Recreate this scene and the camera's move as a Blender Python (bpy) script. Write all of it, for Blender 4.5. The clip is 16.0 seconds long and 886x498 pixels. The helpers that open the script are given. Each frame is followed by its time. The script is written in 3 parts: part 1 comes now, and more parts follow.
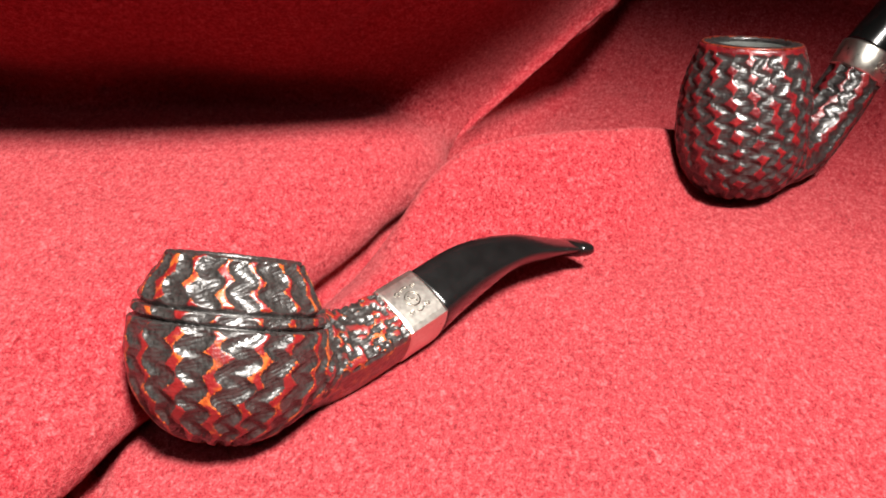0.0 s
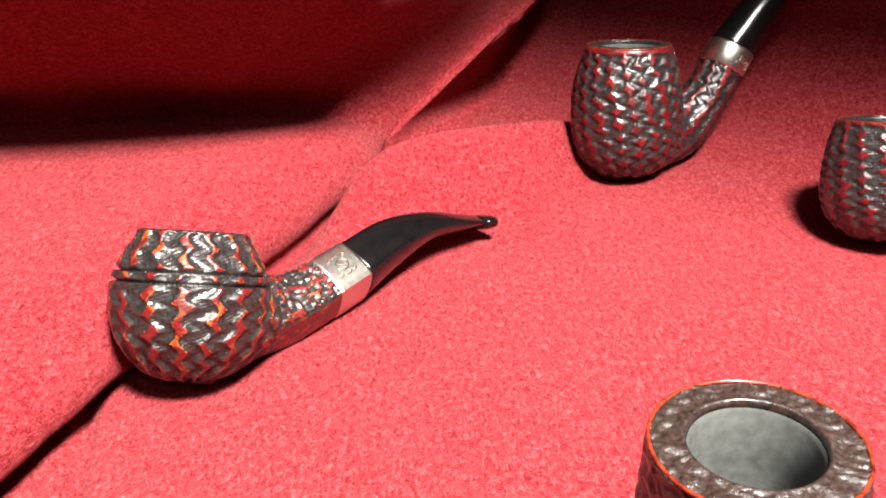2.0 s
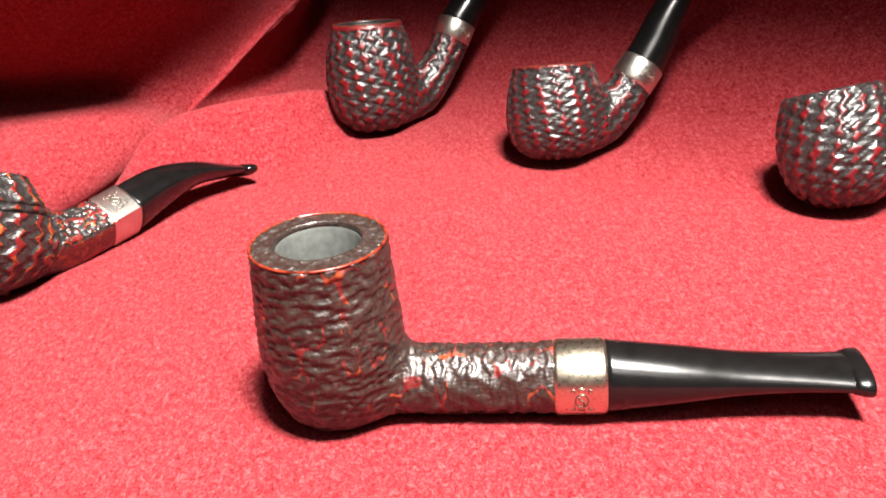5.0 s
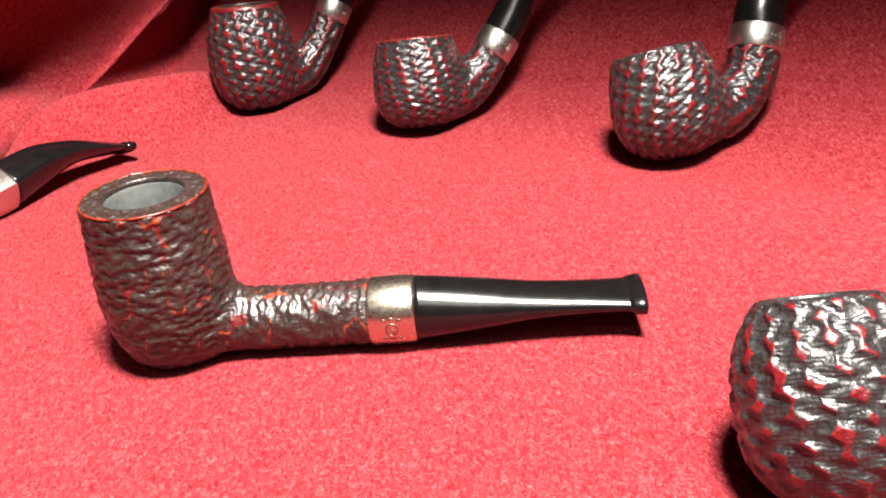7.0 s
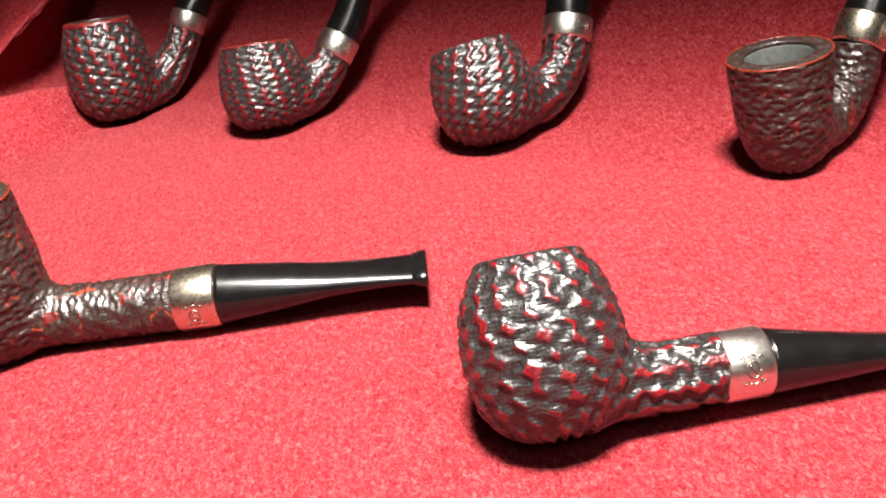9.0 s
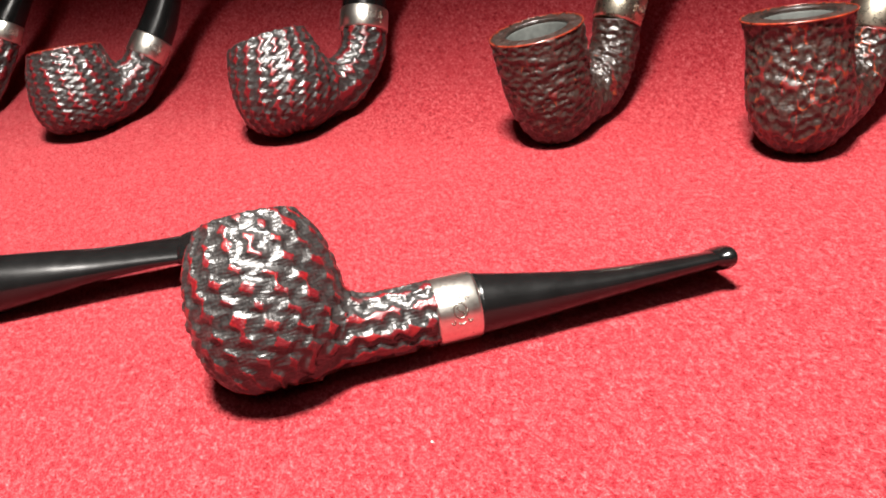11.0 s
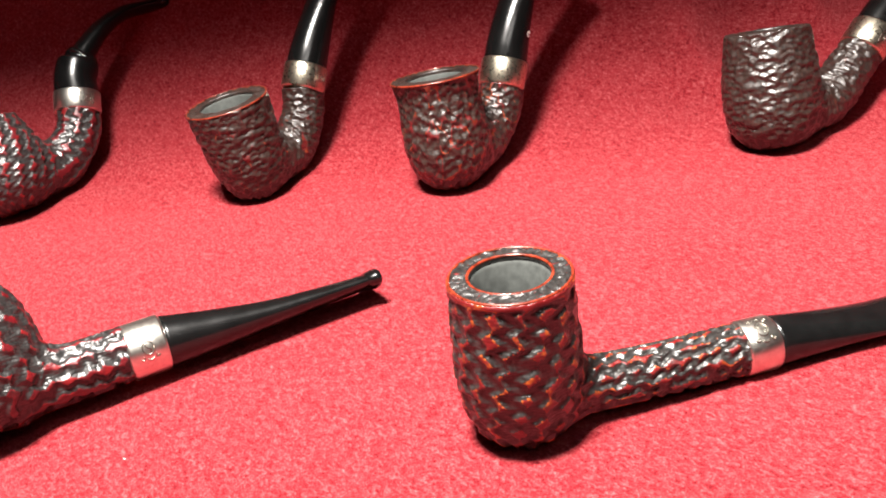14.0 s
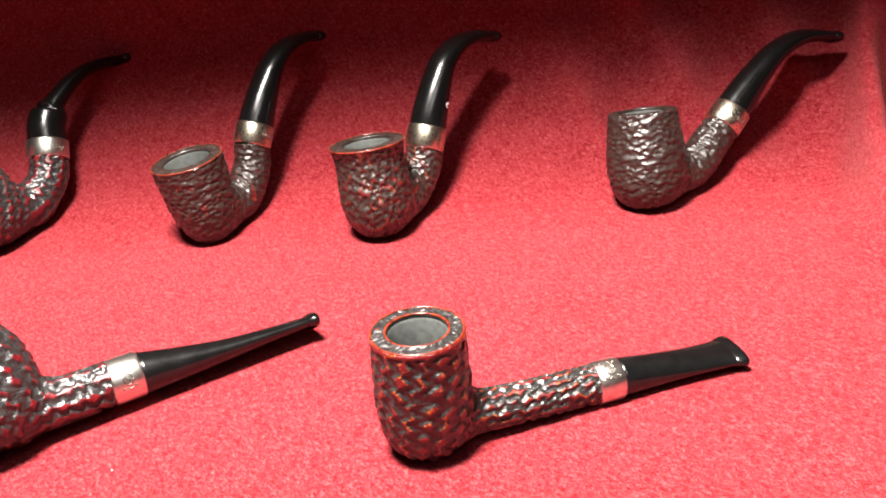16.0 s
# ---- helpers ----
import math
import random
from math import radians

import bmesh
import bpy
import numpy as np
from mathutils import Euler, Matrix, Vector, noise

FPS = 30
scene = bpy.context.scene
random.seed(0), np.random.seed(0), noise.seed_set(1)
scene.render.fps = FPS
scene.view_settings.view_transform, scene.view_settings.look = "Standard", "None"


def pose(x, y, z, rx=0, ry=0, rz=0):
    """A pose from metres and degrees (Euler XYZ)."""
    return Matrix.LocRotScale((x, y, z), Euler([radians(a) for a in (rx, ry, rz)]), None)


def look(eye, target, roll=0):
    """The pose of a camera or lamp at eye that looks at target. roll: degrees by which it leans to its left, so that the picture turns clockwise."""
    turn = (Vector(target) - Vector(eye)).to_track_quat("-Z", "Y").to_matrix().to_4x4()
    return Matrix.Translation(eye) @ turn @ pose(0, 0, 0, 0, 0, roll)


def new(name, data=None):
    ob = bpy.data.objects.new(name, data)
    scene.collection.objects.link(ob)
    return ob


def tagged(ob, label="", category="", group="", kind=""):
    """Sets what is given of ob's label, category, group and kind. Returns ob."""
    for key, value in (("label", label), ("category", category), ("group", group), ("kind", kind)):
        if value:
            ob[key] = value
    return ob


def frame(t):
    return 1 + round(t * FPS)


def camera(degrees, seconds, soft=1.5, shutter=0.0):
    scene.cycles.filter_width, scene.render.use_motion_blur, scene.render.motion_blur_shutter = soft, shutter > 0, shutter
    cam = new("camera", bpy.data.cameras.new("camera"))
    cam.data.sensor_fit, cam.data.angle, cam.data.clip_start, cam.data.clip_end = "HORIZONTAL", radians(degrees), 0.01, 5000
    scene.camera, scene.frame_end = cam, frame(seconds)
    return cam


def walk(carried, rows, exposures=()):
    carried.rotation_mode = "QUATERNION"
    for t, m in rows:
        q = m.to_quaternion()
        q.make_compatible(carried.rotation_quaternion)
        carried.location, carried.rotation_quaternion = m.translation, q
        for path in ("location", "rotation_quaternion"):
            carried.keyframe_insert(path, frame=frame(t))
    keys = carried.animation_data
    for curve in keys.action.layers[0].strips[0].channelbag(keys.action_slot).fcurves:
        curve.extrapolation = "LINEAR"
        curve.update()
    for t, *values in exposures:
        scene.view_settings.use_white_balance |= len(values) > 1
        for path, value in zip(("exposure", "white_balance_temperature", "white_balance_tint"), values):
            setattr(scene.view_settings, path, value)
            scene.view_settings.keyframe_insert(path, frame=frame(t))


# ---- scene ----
cam = camera(52.66, 16.0, soft=1.9)
# seconds, eye x y z in metres, then yaw, pitch and roll in degrees
PATH = [
    (0, 0.00875, -0.00090, 0.13031, 3.66, -27.61, -0.95),
    (0.5, 0.00785, -0.00654, 0.12833, 3.69, -27.72, -1.15),
    (1, 0.01209, -0.01605, 0.13211, 3.19, -27.56, -1.62),
    (1.5, 0.01697, -0.03170, 0.13287, 2.70, -27.16, -2.38),
    (2, 0.02648, -0.05084, 0.14198, 1.68, -26.79, -2.97),
    (2.5, 0.03522, -0.06635, 0.14512, -0.03, -25.88, -3.94),
    (3, 0.04072, -0.08591, 0.14412, -1.99, -25.30, -4.66),
    (3.5, 0.04859, -0.09990, 0.14215, -3.12, -25.18, -4.35),
    (3.7, 0.05580, -0.10716, 0.14184, -3.11, -25.20, -4.17),
    (5.8, 0.09689, -0.14995, 0.13856, -6.20, -26.38, -5.20),
    (6, 0.10157, -0.15347, 0.13703, -6.48, -26.36, -5.32),
    (6.5, 0.11137, -0.16229, 0.13638, -7.41, -26.52, -5.44),
    (7, 0.11740, -0.16980, 0.13673, -7.71, -26.72, -5.55),
    (7.5, 0.12368, -0.17670, 0.13692, -7.79, -27.00, -5.77),
    (8, 0.13153, -0.18487, 0.13661, -8.42, -27.14, -6.21),
    (8.5, 0.14340, -0.19316, 0.13677, -9.78, -27.23, -6.88),
    (9, 0.15767, -0.20100, 0.13702, -11.32, -27.01, -7.59),
    (9.2, 0.16123, -0.20281, 0.13617, -12.03, -26.93, -7.88),
    (11.3, 0.20184, -0.23567, 0.12427, -18.18, -26.98, -8.72),
    (11.5, 0.20467, -0.23810, 0.12391, -18.98, -27.12, -8.87),
    (12, 0.21041, -0.24633, 0.12418, -21.41, -27.21, -9.31),
    (12.5, 0.21315, -0.25591, 0.12522, -24.32, -26.91, -9.47),
    (13, 0.21357, -0.26644, 0.12700, -27.07, -26.25, -9.29),
    (13.5, 0.21306, -0.27584, 0.12751, -29.58, -25.69, -9.04),
    (14, 0.20945, -0.29002, 0.13668, -31.85, -25.38, -8.66),
    (14.5, 0.20315, -0.30259, 0.14405, -33.25, -25.63, -7.96),
    (15, 0.19744, -0.31312, 0.15552, -34.52, -25.57, -7.19),
    (15.5, 0.19149, -0.32386, 0.16803, -35.61, -25.37, -6.70),
    (16, 0.18769, -0.33797, 0.17991, -36.19, -25.69, -6.15),
]
walk(cam, [(t, pose(x, y, z, 90 + pitch, 0, yaw) @ pose(0, 0, 0, 0, 0, roll)) for t, x, y, z, yaw, pitch, roll in PATH],
     [(0, 0.04), (3.5, 0.14), (7, -0.04), (9, -0.10), (12.5, -0.12), (14.5, 0.0), (16, 0.08)])

# ---- world ----
world = bpy.data.worlds.new("room_dusk")
scene.world = world
world.use_nodes = True
world.node_tree.nodes["Background"].inputs["Color"].default_value = (1.0, 0.93, 0.87, 1)
world.node_tree.nodes["Background"].inputs["Strength"].default_value = 0.012


def shaded_lamp(name, eye, lean, half, blend, stretch, radius, power, colour):
    """A lamp under a long reflector: a cone, wider along the rows of pipes than across them."""
    data = bpy.data.lights.new(name, "SPOT")
    data.spot_size, data.spot_blend, data.shadow_soft_size, data.energy, data.color = 2 * half, blend, radius, power, colour
    ob = new(name, data)
    ob.matrix_world = look(eye, Vector(eye) + Vector((-0.67 * lean, -0.742 * lean, -1))) @ Matrix.Diagonal((stretch, 1, 1, 1))
    return ob


shaded_lamp("desk_lamp_light", (0.19, -0.18, 0.66), -0.125, math.radians(20.5), 0.12, 6.0, 0.072, 150.0, (1.0, 0.94, 0.88))
# Added fill from an unseen source on the camera side: front glints, lifted undersides.
room = bpy.data.lights.new("front_fill_light", "AREA")
room.shape, room.size, room.size_y, room.energy, room.color = "RECTANGLE", 0.36, 0.20, 1.8, (1.0, 0.95, 0.90)
new("front_fill_light", room).matrix_world = look((0.12, -0.78, 0.92), (0.2, 0.0, 0.0))

# ---- materials ----


def material(name):
    m = bpy.data.materials.new(name)
    m.use_nodes = True
    return m, m.node_tree.nodes, m.node_tree.links, m.node_tree.nodes["Principled BSDF"]


def ramp(nodes, stops):
    r = nodes.new("ShaderNodeValToRGB")
    while len(r.color_ramp.elements) < len(stops):
        r.color_ramp.elements.new(0.5)
    for e, (p, c) in zip(r.color_ramp.elements, stops):
        e.position, e.color = p, (*c, 1)
    return r


def noise_node(nodes, links, coord, scale, detail=3.0, rough=0.55, stretch=(1, 1, 1)):
    mp = nodes.new("ShaderNodeMapping")
    mp.inputs["Scale"].default_value = stretch
    links.new(coord, mp.inputs["Vector"])
    n = nodes.new("ShaderNodeTexNoise")
    n.inputs["Scale"].default_value, n.inputs["Detail"].default_value, n.inputs["Roughness"].default_value = scale, detail, rough
    links.new(mp.outputs["Vector"], n.inputs["Vector"])
    return n


def cloth_material():
    m, nodes, links, b = material("red_wool_felt")
    co = nodes.new("ShaderNodeTexCoord").outputs["Object"]
    fine = noise_node(nodes, links, co, 1700, 3, 0.7)
    fine.inputs["Distortion"].default_value = 1.2
    fibre = noise_node(nodes, links, co, 820, 3, 0.7, (1.0, 0.55, 1.0))
    fibre.inputs["Distortion"].default_value = 1.0
    broad = noise_node(nodes, links, co, 26, 3)
    mix = nodes.new("ShaderNodeMath")
    mix.operation = "ADD"
    links.new(fine.outputs["Fac"], mix.inputs[0])
    links.new(fibre.outputs["Fac"], mix.inputs[1])
    half = nodes.new("ShaderNodeMath")
    half.operation = "MULTIPLY"
    half.inputs[1].default_value = 0.5
    links.new(mix.outputs[0], half.inputs[0])
    r = ramp(nodes, [(0.37, (0.095, 0.0025, 0.0055)), (0.47, (0.180, 0.0100, 0.0150)), (0.56, (0.262, 0.036, 0.041)), (0.64, (0.330, 0.088, 0.092))])
    links.new(half.outputs[0], r.inputs["Fac"])
    tone = nodes.new("ShaderNodeHueSaturation")
    val = nodes.new("ShaderNodeMapRange")
    val.inputs["To Min"].default_value, val.inputs["To Max"].default_value = 0.88, 1.10
    links.new(broad.outputs["Fac"], val.inputs["Value"])
    links.new(val.outputs["Result"], tone.inputs["Value"])
    links.new(r.outputs["Color"], tone.inputs["Color"])
    links.new(tone.outputs["Color"], b.inputs["Base Color"])
    b.inputs["Roughness"].default_value = 0.95
    b.inputs["Specular IOR Level"].default_value = 0.04
    b.inputs["Sheen Weight"].default_value = 0.10
    b.inputs["Sheen Roughness"].default_value = 0.5
    b.inputs["Sheen Tint"].default_value = (1.0, 0.45, 0.45, 1)
    bump = nodes.new("ShaderNodeBump")
    bump.inputs["Strength"].default_value, bump.inputs["Distance"].default_value = 0.9, 0.0010
    links.new(half.outputs[0], bump.inputs["Height"])
    links.new(bump.outputs["Normal"], b.inputs["Normal"])
    return m


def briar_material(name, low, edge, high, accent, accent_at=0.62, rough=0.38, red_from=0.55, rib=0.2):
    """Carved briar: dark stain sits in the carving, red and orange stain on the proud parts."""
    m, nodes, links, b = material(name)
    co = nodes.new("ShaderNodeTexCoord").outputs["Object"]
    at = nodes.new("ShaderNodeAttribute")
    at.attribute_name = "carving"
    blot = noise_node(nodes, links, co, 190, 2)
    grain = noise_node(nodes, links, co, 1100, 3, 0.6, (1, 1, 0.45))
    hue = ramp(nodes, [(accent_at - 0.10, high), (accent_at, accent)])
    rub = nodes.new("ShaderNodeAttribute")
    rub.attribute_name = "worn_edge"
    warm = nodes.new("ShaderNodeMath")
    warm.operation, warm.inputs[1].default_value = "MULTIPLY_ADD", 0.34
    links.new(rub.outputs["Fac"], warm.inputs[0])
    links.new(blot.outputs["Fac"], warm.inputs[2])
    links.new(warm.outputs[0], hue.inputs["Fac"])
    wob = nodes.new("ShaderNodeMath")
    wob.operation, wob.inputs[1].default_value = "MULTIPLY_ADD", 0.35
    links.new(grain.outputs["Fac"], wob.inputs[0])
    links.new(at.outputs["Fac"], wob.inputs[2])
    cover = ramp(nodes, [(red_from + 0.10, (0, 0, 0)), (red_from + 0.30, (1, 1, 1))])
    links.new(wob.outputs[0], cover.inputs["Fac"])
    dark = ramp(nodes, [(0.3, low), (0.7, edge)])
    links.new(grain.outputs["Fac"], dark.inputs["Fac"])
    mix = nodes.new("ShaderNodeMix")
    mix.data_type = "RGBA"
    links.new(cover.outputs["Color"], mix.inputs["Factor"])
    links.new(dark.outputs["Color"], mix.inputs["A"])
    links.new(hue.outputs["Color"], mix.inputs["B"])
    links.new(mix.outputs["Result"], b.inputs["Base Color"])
    b.inputs["Roughness"].default_value = rough
    b.inputs["Coat Weight"].default_value = 0.5
    b.inputs["Coat Roughness"].default_value = 0.25
    bump = nodes.new("ShaderNodeBump")
    bump.inputs["Strength"].default_value, bump.inputs["Distance"].default_value = 0.5, 0.0005
    tool = noise_node(nodes, links, co, 420, 2, 0.5, (1, 1, 1.6))
    both = nodes.new("ShaderNodeMath")
    both.operation, both.inputs[1].default_value = "MULTIPLY_ADD", 1.5
    links.new(tool.outputs["Fac"], both.inputs[0])
    links.new(grain.outputs["Fac"], both.inputs[2])
    ribs = nodes.new("ShaderNodeTexWave")
    ribs.bands_direction = "Z"
    ribs.inputs["Scale"].default_value, ribs.inputs["Distortion"].default_value = 330, 9.0
    ribs.inputs["Detail"].default_value, ribs.inputs["Detail Scale"].default_value = 2.0, 0.6
    links.new(co, ribs.inputs["Vector"])
    inset = nodes.new("ShaderNodeMapRange")
    inset.inputs["From Max"].default_value, inset.inputs["To Min"].default_value, inset.inputs["To Max"].default_value = 0.5, rib, 0.04
    links.new(at.outputs["Fac"], inset.inputs["Value"])
    chatter = nodes.new("ShaderNodeMath")
    chatter.operation = "MULTIPLY"
    links.new(ribs.outputs["Fac"], chatter.inputs[0])
    links.new(inset.outputs["Result"], chatter.inputs[1])
    relief = nodes.new("ShaderNodeMath")
    relief.operation = "ADD"
    links.new(both.outputs[0], relief.inputs[0])
    links.new(chatter.outputs[0], relief.inputs[1])
    links.new(relief.outputs[0], bump.inputs["Height"])
    links.new(bump.outputs["Normal"], b.inputs["Normal"])
    gloss = nodes.new("ShaderNodeMapRange")
    gloss.inputs["From Min"].default_value, gloss.inputs["From Max"].default_value = 0.3, 0.7
    gloss.inputs["To Min"].default_value, gloss.inputs["To Max"].default_value = rough * 0.75, rough * 1.35
    links.new(tool.outputs["Fac"], gloss.inputs["Value"])
    links.new(gloss.outputs["Result"], b.inputs["Roughness"])
    return m


def plain_material(name, colour, rough, metal=0.0, coat=0.0, vary=0.15, scale=300, bump_by=0.0001):
    m, nodes, links, b = material(name)
    co = nodes.new("ShaderNodeTexCoord").outputs["Object"]
    n = noise_node(nodes, links, co, scale, 4, 0.6)
    r = ramp(nodes, [(0.3, tuple(c * (1 - vary) for c in colour)), (0.7, tuple(min(1, c * (1 + vary)) for c in colour))])
    links.new(n.outputs["Fac"], r.inputs["Fac"])
    links.new(r.outputs["Color"], b.inputs["Base Color"])
    rr = nodes.new("ShaderNodeMapRange")
    rr.inputs["To Min"].default_value, rr.inputs["To Max"].default_value = rough * 0.75, rough * 1.3
    links.new(n.outputs["Fac"], rr.inputs["Value"])
    links.new(rr.outputs["Result"], b.inputs["Roughness"])
    b.inputs["Metallic"].default_value, b.inputs["Coat Weight"].default_value = metal, coat
    bump = nodes.new("ShaderNodeBump")
    bump.inputs["Strength"].default_value, bump.inputs["Distance"].default_value = 0.25, bump_by
    links.new(n.outputs["Fac"], bump.inputs["Height"])
    links.new(bump.outputs["Normal"], b.inputs["Normal"])
    return m


CLOTH = cloth_material()
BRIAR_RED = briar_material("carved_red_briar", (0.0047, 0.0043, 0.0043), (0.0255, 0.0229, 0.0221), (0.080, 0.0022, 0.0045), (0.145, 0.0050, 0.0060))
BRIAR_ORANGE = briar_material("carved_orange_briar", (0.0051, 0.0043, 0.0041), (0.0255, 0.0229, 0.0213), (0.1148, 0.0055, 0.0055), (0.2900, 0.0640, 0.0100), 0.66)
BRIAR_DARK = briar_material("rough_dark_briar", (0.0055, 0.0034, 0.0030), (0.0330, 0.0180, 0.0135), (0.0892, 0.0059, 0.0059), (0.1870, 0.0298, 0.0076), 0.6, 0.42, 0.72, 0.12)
LINING = plain_material("grey_bowl_coating", (0.0615, 0.0665, 0.0615), 0.75, vary=0.25, scale=500)
SILVER = plain_material("silver", (0.7040, 0.6776, 0.6160), 0.30, 1.0, vary=0.08, scale=900, bump_by=0.00005)
NICKEL = plain_material("nickel", (0.6512, 0.5808, 0.4576), 0.28, 1.0, vary=0.08, scale=900, bump_by=0.00005)
VULCANITE = plain_material("black_vulcanite", (0.0035, 0.0035, 0.0035), 0.21, coat=0.05, vary=0.2, scale=200, bump_by=0.00003)
RIM_RED = plain_material("polished_red_rim", (0.1500, 0.0180, 0.0070), 0.28, coat=0.3, vary=0.75, scale=420)
MARK = plain_material("worn_mark", (0.22, 0.20, 0.17), 0.4, 1.0)
WHITE = plain_material("white_inlay", (0.75, 0.74, 0.70), 0.5)
WALL = plain_material("wall_paint", (0.10, 0.09, 0.08), 0.9, vary=0.05, scale=8)
WOOD = plain_material("table_wood", (0.22, 0.12, 0.06), 0.5, vary=0.3, scale=30)

# ---- mesh helpers ----


def mesh_object(name, verts, faces, mat, parent=None, label="", smooth=True):
    me = bpy.data.meshes.new(name)
    me.from_pydata([tuple(v) for v in verts], [], [tuple(f) for f in faces])
    me.materials.append(mat)
    if smooth:
        me.polygons.foreach_set("use_smooth", [True] * len(me.polygons))
    me.update()
    ob = new(name, me)
    ob.parent = parent
    if label:
        ob["label"] = label
    return ob


def hermite(points, steps):
    """A smooth run through rows of numbers, by equal steps between them."""
    p = np.array(points, float)
    out = []
    for i in range(len(p) - 1):
        a, b = p[max(i - 1, 0)], p[min(i + 2, len(p) - 1)]
        m0, m1 = (p[i + 1] - a) / 2, (b - p[i]) / 2
        for s in np.arange(steps) / steps:
            out.append((2 * s**3 - 3 * s**2 + 1) * p[i] + (s**3 - 2 * s**2 + s) * m0 + (3 * s**2 - 2 * s**3) * p[i + 1] + (s**3 - s**2) * m1)
    return np.array(out + [p[-1]])


def sweep(rows, sides=28, power=2.0, turn=0.0):
    """Rings along rows of x, z, half height, half width, all in mm; power 2 is round, 1.2 a diamond. Closed at both ends."""
    rows = np.array(rows, float)
    tangent = np.gradient(rows[:, :2], axis=0)
    tangent /= np.linalg.norm(tangent, axis=1)[:, None] + 1e-9
    verts, faces = [], []
    for (x, z, h, w), (tx, tz) in zip(rows, tangent):
        for k in range(sides):
            a = 2 * math.pi * k / sides + turn
            c, s = math.cos(a), math.sin(a)
            q = (abs(c) ** power + abs(s) ** power) ** (-1 / power)
            n, y = h * q * s, w * q * c
            verts.append(((x - tz * n) / 1000, y / 1000, (z + tx * n) / 1000))
    count = len(rows)
    for i in range(count - 1):
        for k in range(sides):
            j = (k + 1) % sides
            faces.append((i * sides + k, i * sides + j, (i + 1) * sides + j, (i + 1) * sides + k))
    faces.append(tuple(range(sides))[::-1])
    faces.append(tuple(range((count - 1) * sides, count * sides)))
    return verts, faces


TABLE = np.random.RandomState(7).rand(64, 64, 64)


def lump(p, seed=0):
    """Smooth value noise from 0 to 1 at rows of points."""
    p = p + seed * 17.31
    i = np.floor(p).astype(int)
    f = p - i
    f = f * f * (3 - 2 * f)
    total = 0
    for dx in (0, 1):
        for dy in (0, 1):
            for dz in (0, 1):
                w = (f[:, 0] if dx else 1 - f[:, 0]) * (f[:, 1] if dy else 1 - f[:, 1]) * (f[:, 2] if dz else 1 - f[:, 2])
                total = total + w * TABLE[(i[:, 0] + dx) % 64, (i[:, 1] + dy) % 64, (i[:, 2] + dz) % 64]
    return total


def surface_nets(field, low, step):
    """Vertices and quads of the zero surface of a sampled field."""
    inside = field < 0
    nx, ny, nz = field.shape
    total = np.zeros((nx - 1, ny - 1, nz - 1, 3))
    hits = np.zeros((nx - 1, ny - 1, nz - 1))
    corner = lambda a, b, c: field[a : nx - 1 + a, b : ny - 1 + b, c : nz - 1 + c]
    for axis in range(3):
        for u in (0, 1):
            for v in (0, 1):
                one, two = [0, 0, 0], [0, 0, 0]
                others = [k for k in range(3) if k != axis]
                one[others[0]] = two[others[0]] = u
                one[others[1]] = two[others[1]] = v
                two[axis] = 1
                a, b = corner(*one), corner(*two)
                cross = (a < 0) != (b < 0)
                s = np.where(cross, a / np.where(cross, a - b, 1), 0)
                for k in range(3):
                    total[..., k] += np.where(cross, s if k == axis else one[k], 0)
                hits += cross
    cells = np.argwhere(hits > 0)
    index = -np.ones(hits.shape, int)
    index[tuple(cells.T)] = np.arange(len(cells))
    verts = low + step * (cells + total[tuple(cells.T)] / hits[tuple(cells.T)][:, None])
    quads = []
    for axis in range(3):
        a = np.take(inside, range(field.shape[axis] - 1), axis)
        b = np.take(inside, range(1, field.shape[axis]), axis)
        edge = np.argwhere(a != b)
        flip = a[tuple(edge.T)]
        o1, o2 = [(axis + 1) % 3, (axis + 2) % 3]
        ok = (edge[:, o1] > 0) & (edge[:, o2] > 0) & (edge[:, o1] < hits.shape[o1]) & (edge[:, o2] < hits.shape[o2])
        edge, flip = edge[ok], flip[ok]
        ring = []
        for d1, d2 in ((1, 1), (0, 1), (0, 0), (1, 0)):
            e = edge.copy()
            e[:, o1] -= d1
            e[:, o2] -= d2
            ring.append(index[tuple(e.T)])
        ring = np.stack(ring, 1)
        ring[~flip] = ring[~flip][:, ::-1]
        quads.append(ring)
    return verts, np.concatenate(quads)


def smooth_min(a, b, k):
    h = np.clip(0.5 + 0.5 * (b - a) / k, 0, 1)
    return b * (1 - h) + a * h - k * h * (1 - h)


# ---- pipes ----
STEP = 0.55


